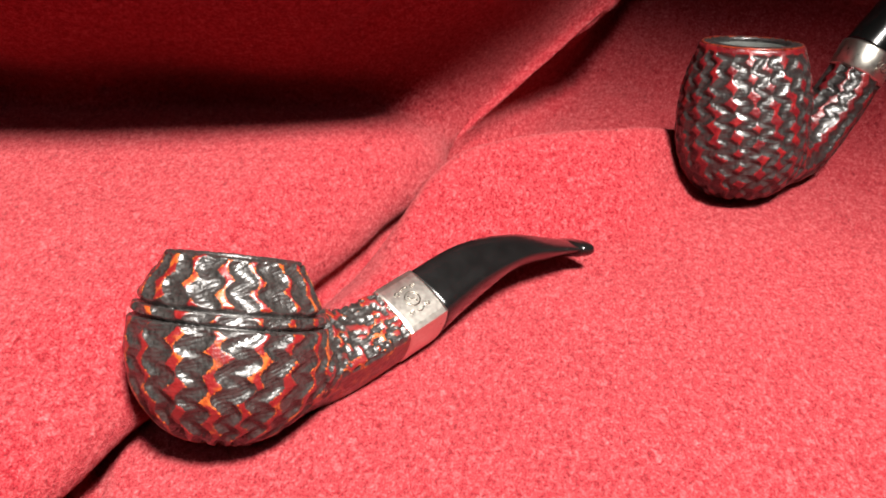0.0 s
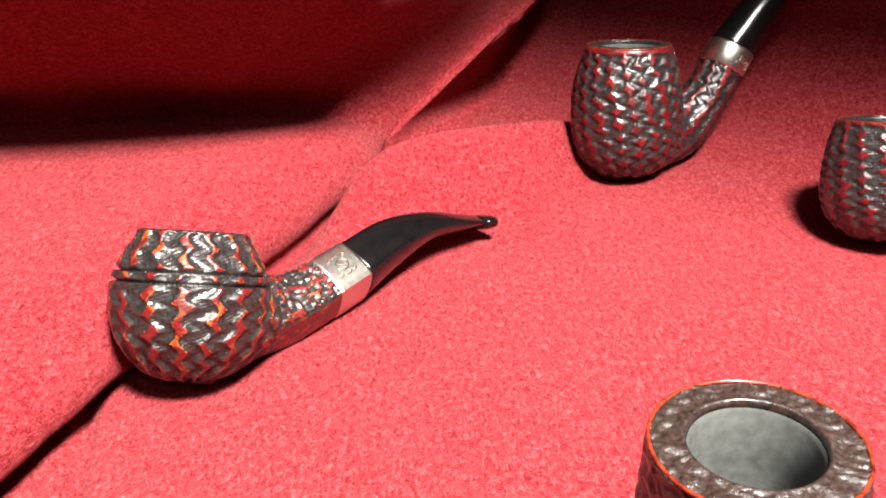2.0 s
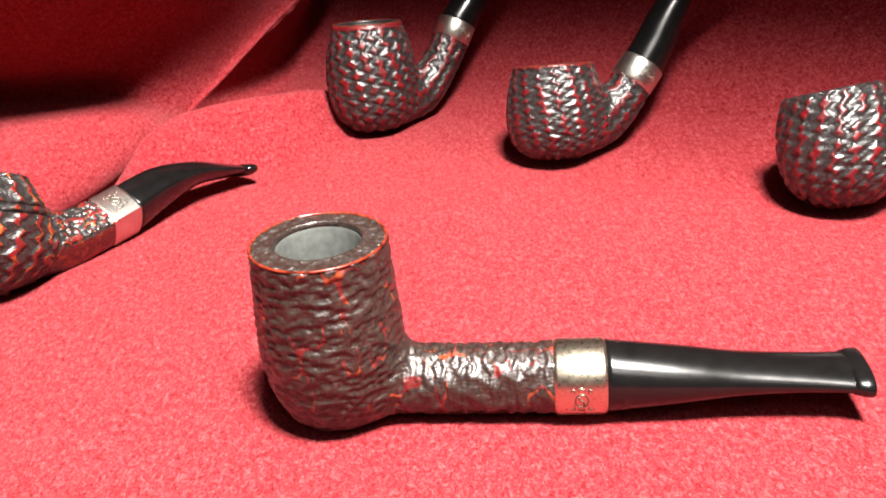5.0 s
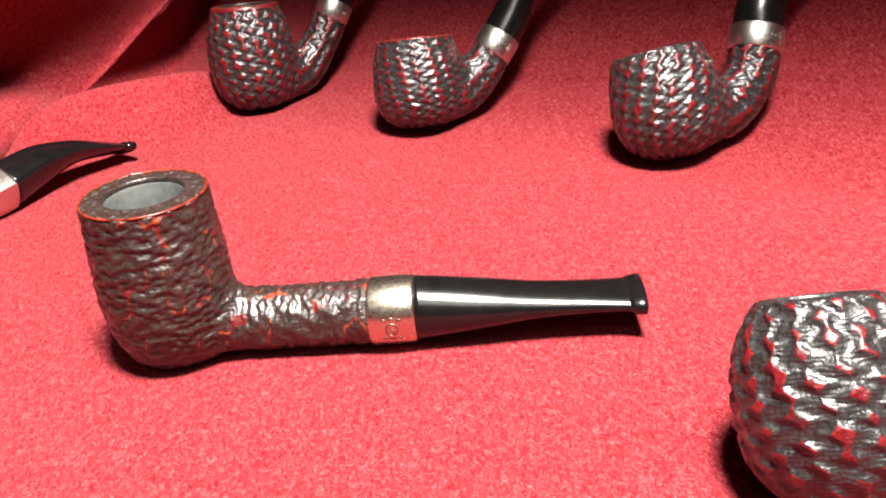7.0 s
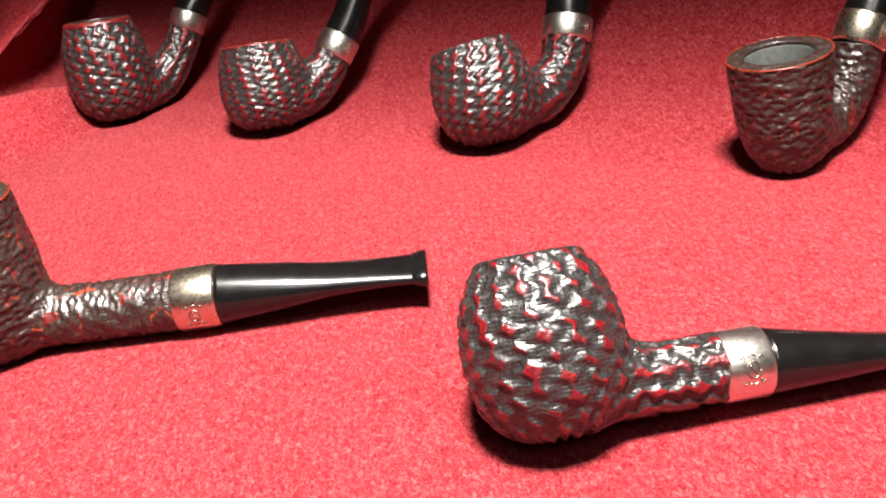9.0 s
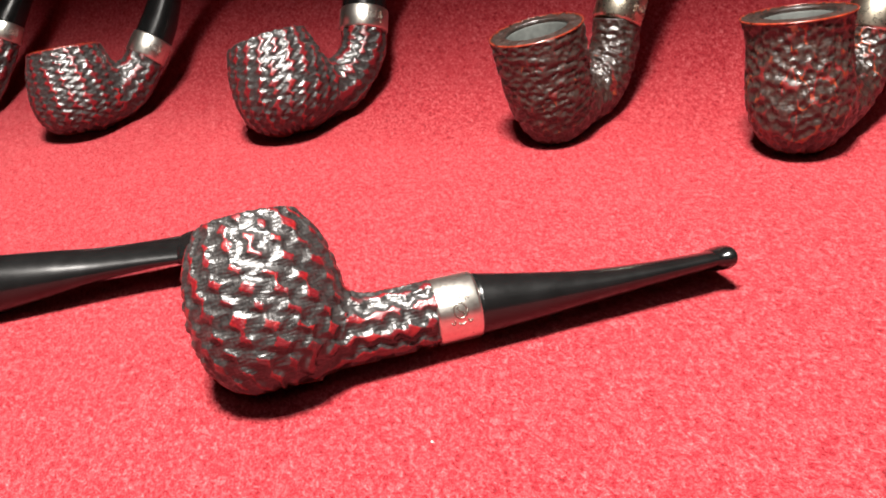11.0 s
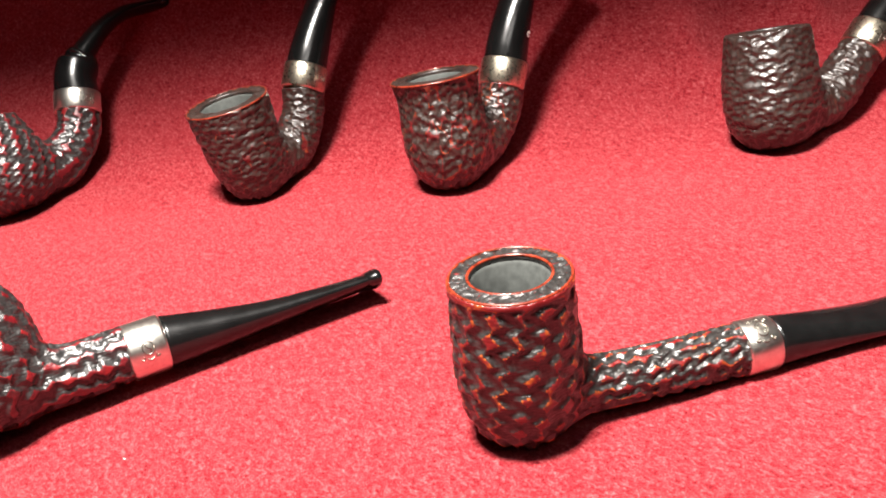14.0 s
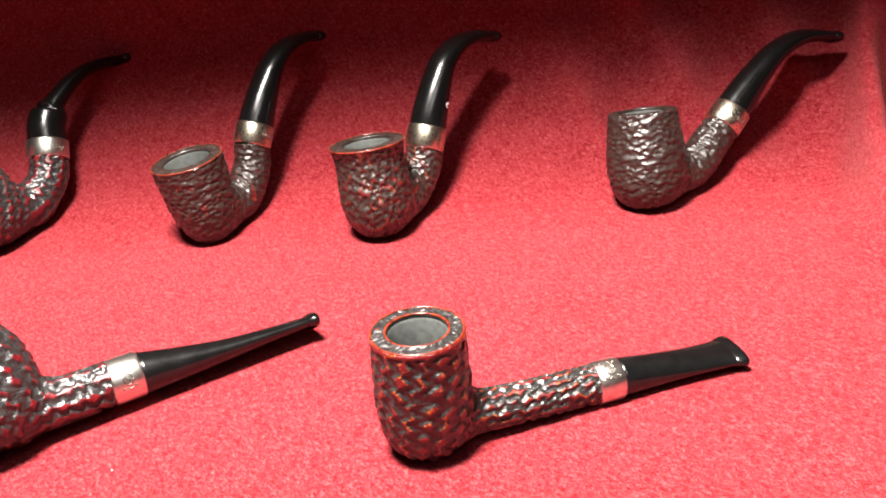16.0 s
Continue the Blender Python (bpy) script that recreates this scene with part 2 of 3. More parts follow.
class Bowl:
    """The carved briar of one pipe, in mm: a turned bowl on a leaning axis with a chamber, and a shank that grows out of it."""

    def __init__(self, base, lean, profile, chamber, shank, diamond=False, blend=5.0, step=STEP):
        self.base, self.lean = np.array(base, float), math.radians(lean)
        run = hermite(profile, 8)
        self.h, self.r = run[:, 0], run[:, 1]
        self.height, self.chamber = profile[-1][0], chamber
        self.shank = hermite(shank, 5)
        self.diamond, self.blend, self.step = diamond, blend, step

    def bowl_coords(self, p):
        s, c = math.sin(self.lean), math.cos(self.lean)
        x, z = p[..., 0] - self.base[0], p[..., 2] - self.base[1]
        return x * c - z * s, p[..., 1], x * s + z * c

    def bowl_field(self, p):
        x, y, h = self.bowl_coords(p)
        rad = np.hypot(x, y)
        side = (rad - np.interp(h, self.h, self.r)) * 0.85
        return -smooth_min(-np.maximum(side, -h), self.height - h, 1.2), rad, h

    def shank_field(self, p):
        best, along, angle = np.full(p.shape[:-1], 1e9), np.zeros(p.shape[:-1]), np.zeros(p.shape[:-1])
        gone = 0.0
        for (x0, z0, r0), (x1, z1, r1) in zip(self.shank[:-1], self.shank[1:]):
            dx, dz = x1 - x0, z1 - z0
            length = math.hypot(dx, dz)
            t = np.clip(((p[..., 0] - x0) * dx + (p[..., 2] - z0) * dz) / length**2, 0, 1)
            ox, oz = p[..., 0] - x0 - t * dx, p[..., 2] - z0 - t * dz
            n = (oz * dx - ox * dz) / length
            l = (ox * dx + oz * dz) / length
            y = p[..., 1]
            if self.diamond:
                q = (np.abs(y) ** 1.25 + np.abs(n) ** 1.25) ** 0.8
                q = np.hypot(q * 0.82, l)
                d = q - (r0 + t * (r1 - r0)) * 0.82
            else:
                d = np.sqrt(y * y + n * n + l * l) - (r0 + t * (r1 - r0))
            less = d < best
            best = np.where(less, d, best)
            along = np.where(less, gone + t * length, along)
            angle = np.where(less, np.arctan2(n, y), angle)
            gone += length
        (x0, z0, _), (x1, z1, _) = self.shank[-2], self.shank[-1]
        length = math.hypot(x1 - x0, z1 - z0)
        over = ((p[..., 0] - x1) * (x1 - x0) + (p[..., 2] - z1) * (z1 - z0)) / length
        return np.maximum(best, over), along, angle

    def field(self, p):
        a, rad, h = self.bowl_field(p)
        b, _, _ = self.shank_field(p)
        d = smooth_min(a, b, self.blend)
        d = np.maximum(d, h - self.height)
        bore = np.maximum(rad - self.chamber, self.height - 36 - h)
        return -smooth_min(-d, bore, 0.9)

    def mesh(self, carve):
        reach = max(self.r.max(), 12) + 3
        lo = np.array([min(self.base[0] - reach - 6, self.shank[:, 0].min() - 12), -reach, -14.0])
        hi = np.array([max(self.base[0] + reach, self.shank[:, 0].max() + 14), reach, max(self.height + 6, self.shank[:, 1].max() + 14)])
        axes = [np.arange(a, b, self.step) for a, b in zip(lo, hi)]
        grid = np.stack(np.meshgrid(*axes, indexing="ij"), -1)
        values = self.field(grid[::4, ::4, ::4])
        for k in range(3):
            values = np.repeat(values, 4, k)
        values = values[: grid.shape[0], : grid.shape[1], : grid.shape[2]].copy()
        near = np.abs(values) < 5.0
        values[near] = self.field(grid[near])
        verts, quads = surface_nets(values, lo, self.step)
        e = 0.05
        grad = np.stack([self.field(verts + e * np.eye(3)[k]) - self.field(verts - e * np.eye(3)[k]) for k in range(3)], -1)
        grad /= np.linalg.norm(grad, axis=1)[:, None] + 1e-9
        verts = verts - grad * self.field(verts)[:, None] * 0.9
        a, rad, h = self.bowl_field(verts)
        b, along, angle = self.shank_field(verts)
        x, y, _ = self.bowl_coords(verts)
        on_bowl = a <= b
        top = h > self.height - 0.5
        inner = (rad < self.chamber + 0.5) & (h > self.height - 37)
        depth, height = carve(verts, on_bowl, np.arctan2(y, x), h, along, angle, self)
        turn = np.arctan2(y, x)
        notch = 0.55 * np.abs(np.sin(turn * 9 + 8 * lump(verts / 3.6, 77))) * np.clip((rad - self.chamber - 0.4) / 1.0, 0, 1)
        depth = np.where(inner, 0, np.where(top, 1.2 * notch, depth))
        end = np.clip((self.shank_length() - along) / 1.5, 0, 1)
        depth = np.where(on_bowl, depth, depth * end)
        verts = verts - grad * depth[:, None]
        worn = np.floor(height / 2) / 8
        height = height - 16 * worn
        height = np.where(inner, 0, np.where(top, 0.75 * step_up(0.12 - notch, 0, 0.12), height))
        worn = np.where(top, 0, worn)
        return verts, quads, height, worn

    def shank_length(self):
        return np.linalg.norm(np.diff(self.shank[:, :2], axis=0), axis=1).sum()


def step_up(x, a, b):
    s = np.clip((x - a) / (b - a), 0, 1)
    return s * s * (3 - 2 * s)


def chance(r, c, k):
    v = np.sin(r * 127.1 + c * 311.7 + k * 74.7) * 43758.5453
    return v - np.floor(v)


def gouged(across, up, wide, tall, depth=1.1, bend=0.4, loose=0.25, slant=0.0, seed=0, veins=0.0, proud=1.0):
    """Rows of offset gouges; what stands between them is left as pointed flats. Sizes in mm."""

    def cut(u, v, around):
        count = max(5, round(around / across))
        step = around / count
        row = np.floor(v / up)
        deepest = np.zeros(len(u))
        for dr in (-1, 0, 1):
            r = row + dr
            off = 0.5 * np.mod(r, 2)
            col = np.floor(u / step - off)
            for dc in (-1, 0, 1, 2):
                c = col + dc
                key = np.mod(c, count)
                cu = (c + off + loose * (chance(r, key, seed) - 0.5) * 2) * step
                cv = (r + 0.5 + loose * (chance(r, key, seed + 1) - 0.5) * 2) * up
                size = 0.82 + 0.40 * chance(r, key, seed + 2)
                du, dv = (u - cu) / (wide * size), (v - cv) / (tall * size)
                dv = dv + bend * (np.abs(du) ** 1.3 - 0.4)
                scoop = np.clip(1 - du * du - dv * dv, 0, 1) * (1 + 0.35 * dv)
                deepest = np.maximum(deepest, scoop)
        return deepest

    def carve(p, on_bowl, turn, h, along, angle, bowl):
        radius = bowl.r.max() * 0.9
        warp = (lump(p / 5.0, seed) - 0.5) * 1.6
        u, v = (turn + math.pi) * radius + warp, h + 20 + warp
        d1 = cut(u + slant * h, v, 2 * math.pi * radius)
        d2 = cut((angle + math.pi) * 8.5 + warp, along + 40 + warp, 2 * math.pi * 8.5)
        d = np.where(on_bowl, d1, d2)
        ripple = 0.10 * np.sin(14 * (d + 0.15 * lump(p / 1.2, seed + 2)))
        dep = depth * (d + ripple * d) + 0.16 * (lump(p / 1.8, seed + 5) - 0.5)
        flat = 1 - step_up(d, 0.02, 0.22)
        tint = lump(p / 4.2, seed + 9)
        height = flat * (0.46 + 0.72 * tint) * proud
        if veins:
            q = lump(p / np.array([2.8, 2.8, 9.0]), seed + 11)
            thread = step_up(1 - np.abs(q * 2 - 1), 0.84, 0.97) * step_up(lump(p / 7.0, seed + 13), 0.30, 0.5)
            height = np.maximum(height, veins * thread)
        return dep, height

    return carve


def zigzag(pitch, wave, swing, half, depth, seed=0, ring=None, slant=0.0, skew=0.0, plain_top=0.0, pits=False, shank=(5.0, 5.0, 1.2, 1.5), proud=1.0, loose=0.3, apart=1.0):
    """Upright gouged grooves that swing from side to side; what stands between them is left as stacks of pointed flats. Sizes in mm."""

    def groove(u, v, around, pitch, wave, swing, half, seed, loose):
        count = 2 * max(3, round(around / pitch / 2))
        step = around / count
        lane, beat = np.round(u / step), np.floor(v / wave * 2)
        best = np.full(len(u), 9.0)
        for dc in (-1, 0, 1):
            c = lane + dc
            key = np.mod(c, count)
            shift = wave * (0.5 * np.mod(key, 2) * apart + 0.35 * (chance(key, 3.0, seed) - 0.5))
            for dj in (-2, -1, 0, 1):
                ends = []
                for j in (beat + dj, beat + dj + 1):
                    odd = np.mod(j, 2)
                    side = odd * 2 - 1
                    eu = c * step + swing * side * (0.75 + 0.5 * chance(key, j, seed + 1)) + loose * (chance(key, j, seed + 2) - 0.5) * 2
                    ev = (j + skew * odd) * wave / 2 + shift + loose * (chance(key, j, seed + 4) - 0.5) * 2
                    ends.append((eu, ev))
                (au, av), (bu, bv) = ends
                du, dv = bu - au, bv - av
                t = np.clip(((u - au) * du + (v - av) * dv) / (du * du + dv * dv), 0, 1)
                wide = half * (0.82 + 0.36 * chance(key, beat + dj, seed + 5))
                wide = wide * (1.12 - 0.30 * np.abs(2 * t - 1) ** 2)
                best = np.minimum(best, np.hypot(u - au - t * du, v - av - t * dv) / wide)
        return best

    def carve(p, on_bowl, turn, h, along, angle, bowl):
        radius = bowl.r.max() * 0.92
        warp = (lump(p / 6.0, seed) - 0.5) * 1.6
        around = 2 * math.pi * radius
        q1 = groove(np.mod((turn + math.pi) * radius + slant * h + warp, around), h + 20 + warp * 0.7, around, pitch, wave, swing, half, seed, loose)
        if pits:
            q2 = 1.15 - (lump(p / 1.15, seed + 21) - 0.30) * 2.4
        else:
            q2 = groove((angle + math.pi) * 8.5 + warp * 0.5, along + 40 + warp * 0.5, 2 * math.pi * 8.5, *shank, seed + 40, 0.8)
        q = np.where(on_bowl, q1, q2)
        d = np.clip(1 - q * q, 0, 1)
        if plain_top:
            keep = np.where(on_bowl, step_up(bowl.height - h, plain_top - 0.5, plain_top + 0.4), 1)
            d = d * keep
        chatter = 0.09 * np.sin(p[:, 2] * 7.5 + 5 * lump(p / 2.5, seed + 2)) * step_up(d, 0.1, 0.5)
        d = np.where(on_bowl | (not pits), d, 0.6 * d)
        dep = depth * (d + chatter) * (0.8 + 0.4 * lump(p / 3.5, seed + 7)) + 0.10 * (lump(p / 1.6, seed + 5) - 0.5)
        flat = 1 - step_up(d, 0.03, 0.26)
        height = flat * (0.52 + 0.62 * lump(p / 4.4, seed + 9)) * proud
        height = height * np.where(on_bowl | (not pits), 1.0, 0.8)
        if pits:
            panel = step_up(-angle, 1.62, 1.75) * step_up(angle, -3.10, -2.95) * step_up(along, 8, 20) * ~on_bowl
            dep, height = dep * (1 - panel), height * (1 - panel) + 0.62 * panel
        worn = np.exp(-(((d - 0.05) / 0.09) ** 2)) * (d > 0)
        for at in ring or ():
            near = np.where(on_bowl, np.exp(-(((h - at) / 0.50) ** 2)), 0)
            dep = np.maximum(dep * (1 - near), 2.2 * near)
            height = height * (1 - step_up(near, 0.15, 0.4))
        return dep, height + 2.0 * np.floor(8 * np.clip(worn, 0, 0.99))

    return carve


def tubes(strokes, radius, sides=6):
    """Thin round rods along runs of 3D points."""
    verts, faces = [], []
    for run in strokes:
        run = np.array(run)
        tangent = np.gradient(run, axis=0)
        first = len(verts)
        for p, t in zip(run, tangent):
            t = t / (np.linalg.norm(t) + 1e-12)
            side = np.cross(t, (0.31, 0.52, 0.79))
            side /= np.linalg.norm(side)
            up = np.cross(t, side)
            verts += [p + radius * (math.cos(k) * side + math.sin(k) * up) for k in np.linspace(0, 2 * math.pi, sides + 1)[:-1]]
        for i in range(len(run) - 1):
            for k in range(sides):
                j = (k + 1) % sides
                faces.append((first + i * sides + k, first + i * sides + j, first + (i + 1) * sides + j, first + (i + 1) * sides + k))
        faces.append(tuple(first + k for k in range(sides))[::-1])
        faces.append(tuple(first + (len(run) - 1) * sides + k for k in range(sides)))
    return verts, faces


def crest_strokes():
    """A stamped scroll mark: an oval with a curl in it and leafy curls round it, in mm."""
    a = np.linspace(0, 2 * math.pi, 21)
    out = [np.stack([1.6 * np.cos(a), 1.9 * np.sin(a)], 1)]
    b = np.linspace(-1, 1, 13)
    out.append(np.stack([0.7 * np.sin(b * 2.6), 1.1 * b], 1))
    for sx in (-1, 1):
        for sy in (-1, 1):
            c = np.linspace(0, 4.2, 12)
            out.append(np.stack([sx * (2.0 + 0.55 * np.cos(c) * (1 - c / 7)), sy * (2.6 + 0.75 * np.sin(c) * (1 - c / 7))], 1))
    for sy in (-1, 1):
        out.append(np.stack([np.linspace(-0.9, 0.9, 6), sy * (3.0 + 0.5 * np.cos(np.linspace(-1.5, 1.5, 6)))], 1))
    return out


def stamp(ring, band, facing, power=2.0, size=1.0):
    (x0, z0, r0), (x1, z1, r1) = band
    length = math.hypot(x1 - x0, z1 - z0)
    tx, tz = (x1 - x0) / length, (z1 - z0) / length
    runs = []
    for stroke in crest_strokes():
        run = []
        for u, v in stroke * size:
            a = math.radians(facing) + v / r0
            c, s = math.cos(a), math.sin(a)
            r = r0 * (abs(c) ** power + abs(s) ** power) ** (-1 / power) + 0.05
            m = length / 2 - 0.7 + u
            run.append(((x0 + tx * m - tz * r * s) / 1000, r * c / 1000, (z0 + tz * m + tx * r * s) / 1000))
        runs.append(run)
    mesh_object("crest", *tubes(runs, 0.00020), MARK, ring, "stamped scroll mark")


def tobacco_pipe(label, at, yaw, roll, bowl, carve, briar, band, stem, band_mat, pivot=18.0, lift=0.0, rim_ring=True, power=2.0, lip=1.0, facing=185, inner_ring=False, dot=None, group="tobacco pipes on the cloth"):
    thing = tagged(new("tobacco_pipe"), label, "tobacco pipe", group)
    verts, quads, height, worn = bowl.mesh(carve)
    turned = pose(0, 0, 0, roll, 0, 0) @ Matrix.Translation((0, 0, -pivot / 1000))
    low = min((turned @ Vector(v / 1000)).z for v in verts[::7])
    thing.matrix_world = pose(at[0] / 1000, at[1] / 1000, lift / 1000 - low - 0.0004, 0, 0, yaw) @ turned
    body = mesh_object("bowl", verts / 1000, quads, briar, thing)
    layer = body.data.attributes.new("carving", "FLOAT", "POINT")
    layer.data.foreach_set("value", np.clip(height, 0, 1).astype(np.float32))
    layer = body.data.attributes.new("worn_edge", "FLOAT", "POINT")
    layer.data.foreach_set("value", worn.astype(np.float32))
    s, c = math.sin(bowl.lean), math.cos(bowl.lean)

    def on_axis(rad, h, a):
        x, y = rad * math.cos(a), rad * math.sin(a)
        return ((bowl.base[0] + x * c + h * s) / 1000, y / 1000, (bowl.base[1] - x * s + h * c) / 1000)

    def turned_part(name, outline, mat, tag, closed=False, sides=56):
        v = [on_axis(rad, h, 2 * math.pi * k / sides) for rad, h in outline for k in range(sides)]
        rows = len(outline)
        f = []
        for i in range(rows if closed else rows - 1):
            for k in range(sides):
                j, ii = (k + 1) % sides, (i + 1) % rows
                f.append((i * sides + k, i * sides + j, ii * sides + j, ii * sides + k))
        return mesh_object(name, v, f, mat, thing, tag)

    top, cr = bowl.height, bowl.chamber
    cup = [(cr - 0.1, top - 1.6), (cr - 0.5, top - 2.4), (cr - 0.6, top - 12), (cr - 0.8, top - 24), (cr * 0.75, top - 31), (cr * 0.4, top - 34), (0.05, top - 35)]
    turned_part("bowl_lining", cup[::-1], LINING, "matt grey coating inside the chamber")
    if rim_ring:
        ro = bowl.r[-1]
        tube = [(ro - 0.50 + 0.36 * math.cos(a), top - 0.50 + 0.36 * math.sin(a)) for a in np.linspace(0, 2 * math.pi, 9)[:-1]]
        turned_part("rim_edge", tube, RIM_RED, "smooth orange-red rim edge", True)
    (x0, z0, r0), (x1, z1, r1) = band
    bl = math.hypot(x1 - x0, z1 - z0)
    x0, z0 = x0 - 1.4 * (x1 - x0) / bl, z0 - 1.4 * (z1 - z0) / bl
    t = np.array([0, 0.03, 0.08, 0.5, 0.92, 0.97, 1.0])
    rr = r0 + (r1 - r0) * t - np.array([0.9, 0.25, 0, 0, 0, 0.25, 0.9])
    ring = mesh_object("band", *sweep([(x0 + (x1 - x0) * a, z0 + (z1 - z0) * a, q, q) for a, q in zip(t, rr)], 48, power), band_mat, thing, "polished metal band")
    if power != 2.0:
        ring.data.polygons.foreach_set("use_smooth", [False] * len(ring.data.polygons))
    if facing is not None:
        stamp(ring, band, facing, power, 1.25 if power != 2.0 else 1.0)
    if inner_ring:
        tube = [(cr + 0.35 + 0.4 * math.cos(a), top - 0.35 + 0.4 * math.sin(a)) for a in np.linspace(0, 2 * math.pi, 9)[:-1]]
        turned_part("chamber_edge", tube, RIM_RED, "smooth orange-red chamber edge", True)
    run = hermite(stem, 7)
    body = mesh_object("stem", *sweep(run, 32, power), VULCANITE, thing, "polished black stem")
    if dot:
        i = len(run) // 4
        cx, cz, rr = run[i][0], run[i][1], run[i][2]
        a = np.linspace(0.6, 5.6, 12)
        t0 = run[i + 1][:2] - run[i][:2]
        t0 = t0 / np.linalg.norm(t0)
        ring_run = []
        for p in a:
            m, v = 1.1 * math.sin(p), math.radians(dot) + 1.1 * math.cos(p) / rr
            ring_run.append(((cx + t0[0] * m - t0[1] * (rr + 0.02) * math.sin(v)) / 1000, (run[i][3] + 0.02) * math.cos(v) / 1000, (cz + t0[1] * m + t0[0] * (rr + 0.02) * math.sin(v)) / 1000))
        mesh_object("stem_mark", *tubes([ring_run], 0.00022), WHITE, body, "small white mark inlaid in the stem")
    x, z, hh, w = stem[-1]
    px, pz = x - stem[-2][0], z - stem[-2][1]
    d = math.hypot(px, pz)
    px, pz = px / d, pz / d
    edge = [(-3.2, 0.96), (-2.0, 1.0 + 0.06 * lip), (-0.8, 1.0 + 0.16 * lip), (0.9, 1.0 + 0.20 * lip), (1.3, 1.0 + 0.14 * lip), (1.5, 0.95)]
    mesh_object("lip", *sweep([(x + px * a, z + pz * a, hh * k, w * (0.5 + 0.5 * k)) for a, k in edge], 32, 2.4), VULCANITE, body)
    return thing, ring


def pipe_rows():
    """All ten pipes: place, turn, and shapes in mm in each pipe's own plane."""
    tobacco_pipe(
        "bent bulldog pipe, orange-black carved briar, square silver band", (-49, 157), 47, -16,
        Bowl((-7.5, 0), 24, [(0, 6), (2, 11.2), (6, 15.6), (11, 19), (17, 20.8), (22, 21.3), (27, 20.8), (31, 19.3), (35, 17.2), (38, 15.4), (40, 14.8)], 12.2,
             [(4, 8.5, 11), (24, 5, 10.8), (43, 5.4, 9.9)], diamond=True, blend=9.0, step=0.42),
        zigzag(7.6, 5.3, 2.3, 1.9, 1.05, seed=1, ring=(26.4, 29.4), pits=True, apart=0.1, loose=0.4), BRIAR_ORANGE,
        ((43.2, 5.4, 10.2), (55, 6.6, 10.2)),
        [(54.5, 6.5, 9.8, 9.8), (71, 9.2, 8.3, 9.0), (88, 9, 5.2, 8.3), (103, 5.0, 3.2, 8.0), (112.5, 2.0, 2.2, 8.0)], SILVER, pivot=18, rim_ring=False, power=1.25, facing=135)
    tobacco_pipe(
        "straight billiard pipe, rough dark brown carved briar, nickel band", (67.4, 60.5), -11.6, 0,
        Bowl((3, 0), 0, [(0, 6), (1.5, 10.5), (5, 14), (12, 17), (22, 18.4), (33, 18.2), (43, 17.4), (51, 17)], 10.6,
             [(12, 11, 9.3), (30, 10.4, 9.2), (60, 10.4, 9.3)], step=0.48),
        gouged(3.8, 1.9, 2.5, 1.15, 0.62, 0.4, 0.6, seed=2, veins=1.0, proud=0.42), BRIAR_DARK, ((60, 10.4, 9.7), (72, 10.5, 9.7)),
        [(71.5, 10.5, 9.3, 9.3), (90, 10.7, 6.8, 8.6), (105, 10.8, 4.5, 7.6), (121, 10.8, 3.3, 7.6), (133, 10.6, 2.9, 8.4)], NICKEL)
    tobacco_pipe(
        "straight apple pipe, crimson-black scale-carved briar, silver band", (208, -38), -6, -30,
        Bowl((2.4, 0), 0, [(0, 8), (2.5, 12.6), (9, 17.4), (18, 19.3), (28, 18.7), (35, 16.5), (40.3, 13.4), (42.2, 12.0)], 9.5,
             [(14, 9.6, 8.8), (28, 8.8, 8.5), (42, 8.6, 8.3)], step=0.48),
        zigzag(6.0, 4.7, 2.0, 1.7, 0.95, loose=0.6, seed=5, slant=0.35, skew=0.3), BRIAR_RED, ((42.4, 8.4, 8.4), (52.5, 8.2, 8.4)),
        [(52, 7.9, 8.0, 8.0), (66, 6.4, 6.3, 7.6), (83, 5.0, 4.4, 7.4), (100, 4.3, 3.2, 7.4), (118, 3.8, 2.4, 7.6)], SILVER, pivot=19, rim_ring=False, lip=1.8)
    tobacco_pipe(
        "straight lovat pipe, red-black carved briar, narrow silver band", (314, -145), -21, 0,
        Bowl((1.0, 0), 1, [(0, 6.2), (1.5, 9.6), (6, 13), (14, 15.2), (26, 15.4), (37, 14.8), (43.5, 14.6)], 9.4,
             [(12, 9, 7.6), (30, 7.4, 7.0), (60, 6.4, 6.9)], step=0.46),
        zigzag(5.8, 5.0, 1.9, 1.45, 0.85, seed=8, slant=-0.3, skew=-0.45, plain_top=2.2, apart=0.6, loose=0.45, shank=(4.0, 4.4, 1.1, 1.25)), BRIAR_ORANGE, ((60, 6.4, 7.2), (68, 6.2, 7.2)),
        [(67.5, 6.2, 6.8, 6.8), (83, 5.4, 4.8, 6.8), (98, 4.6, 3.2, 7.2), (111.5, 4.2, 2.3, 8.0)], SILVER, lip=1.1, facing=115, inner_ring=True)
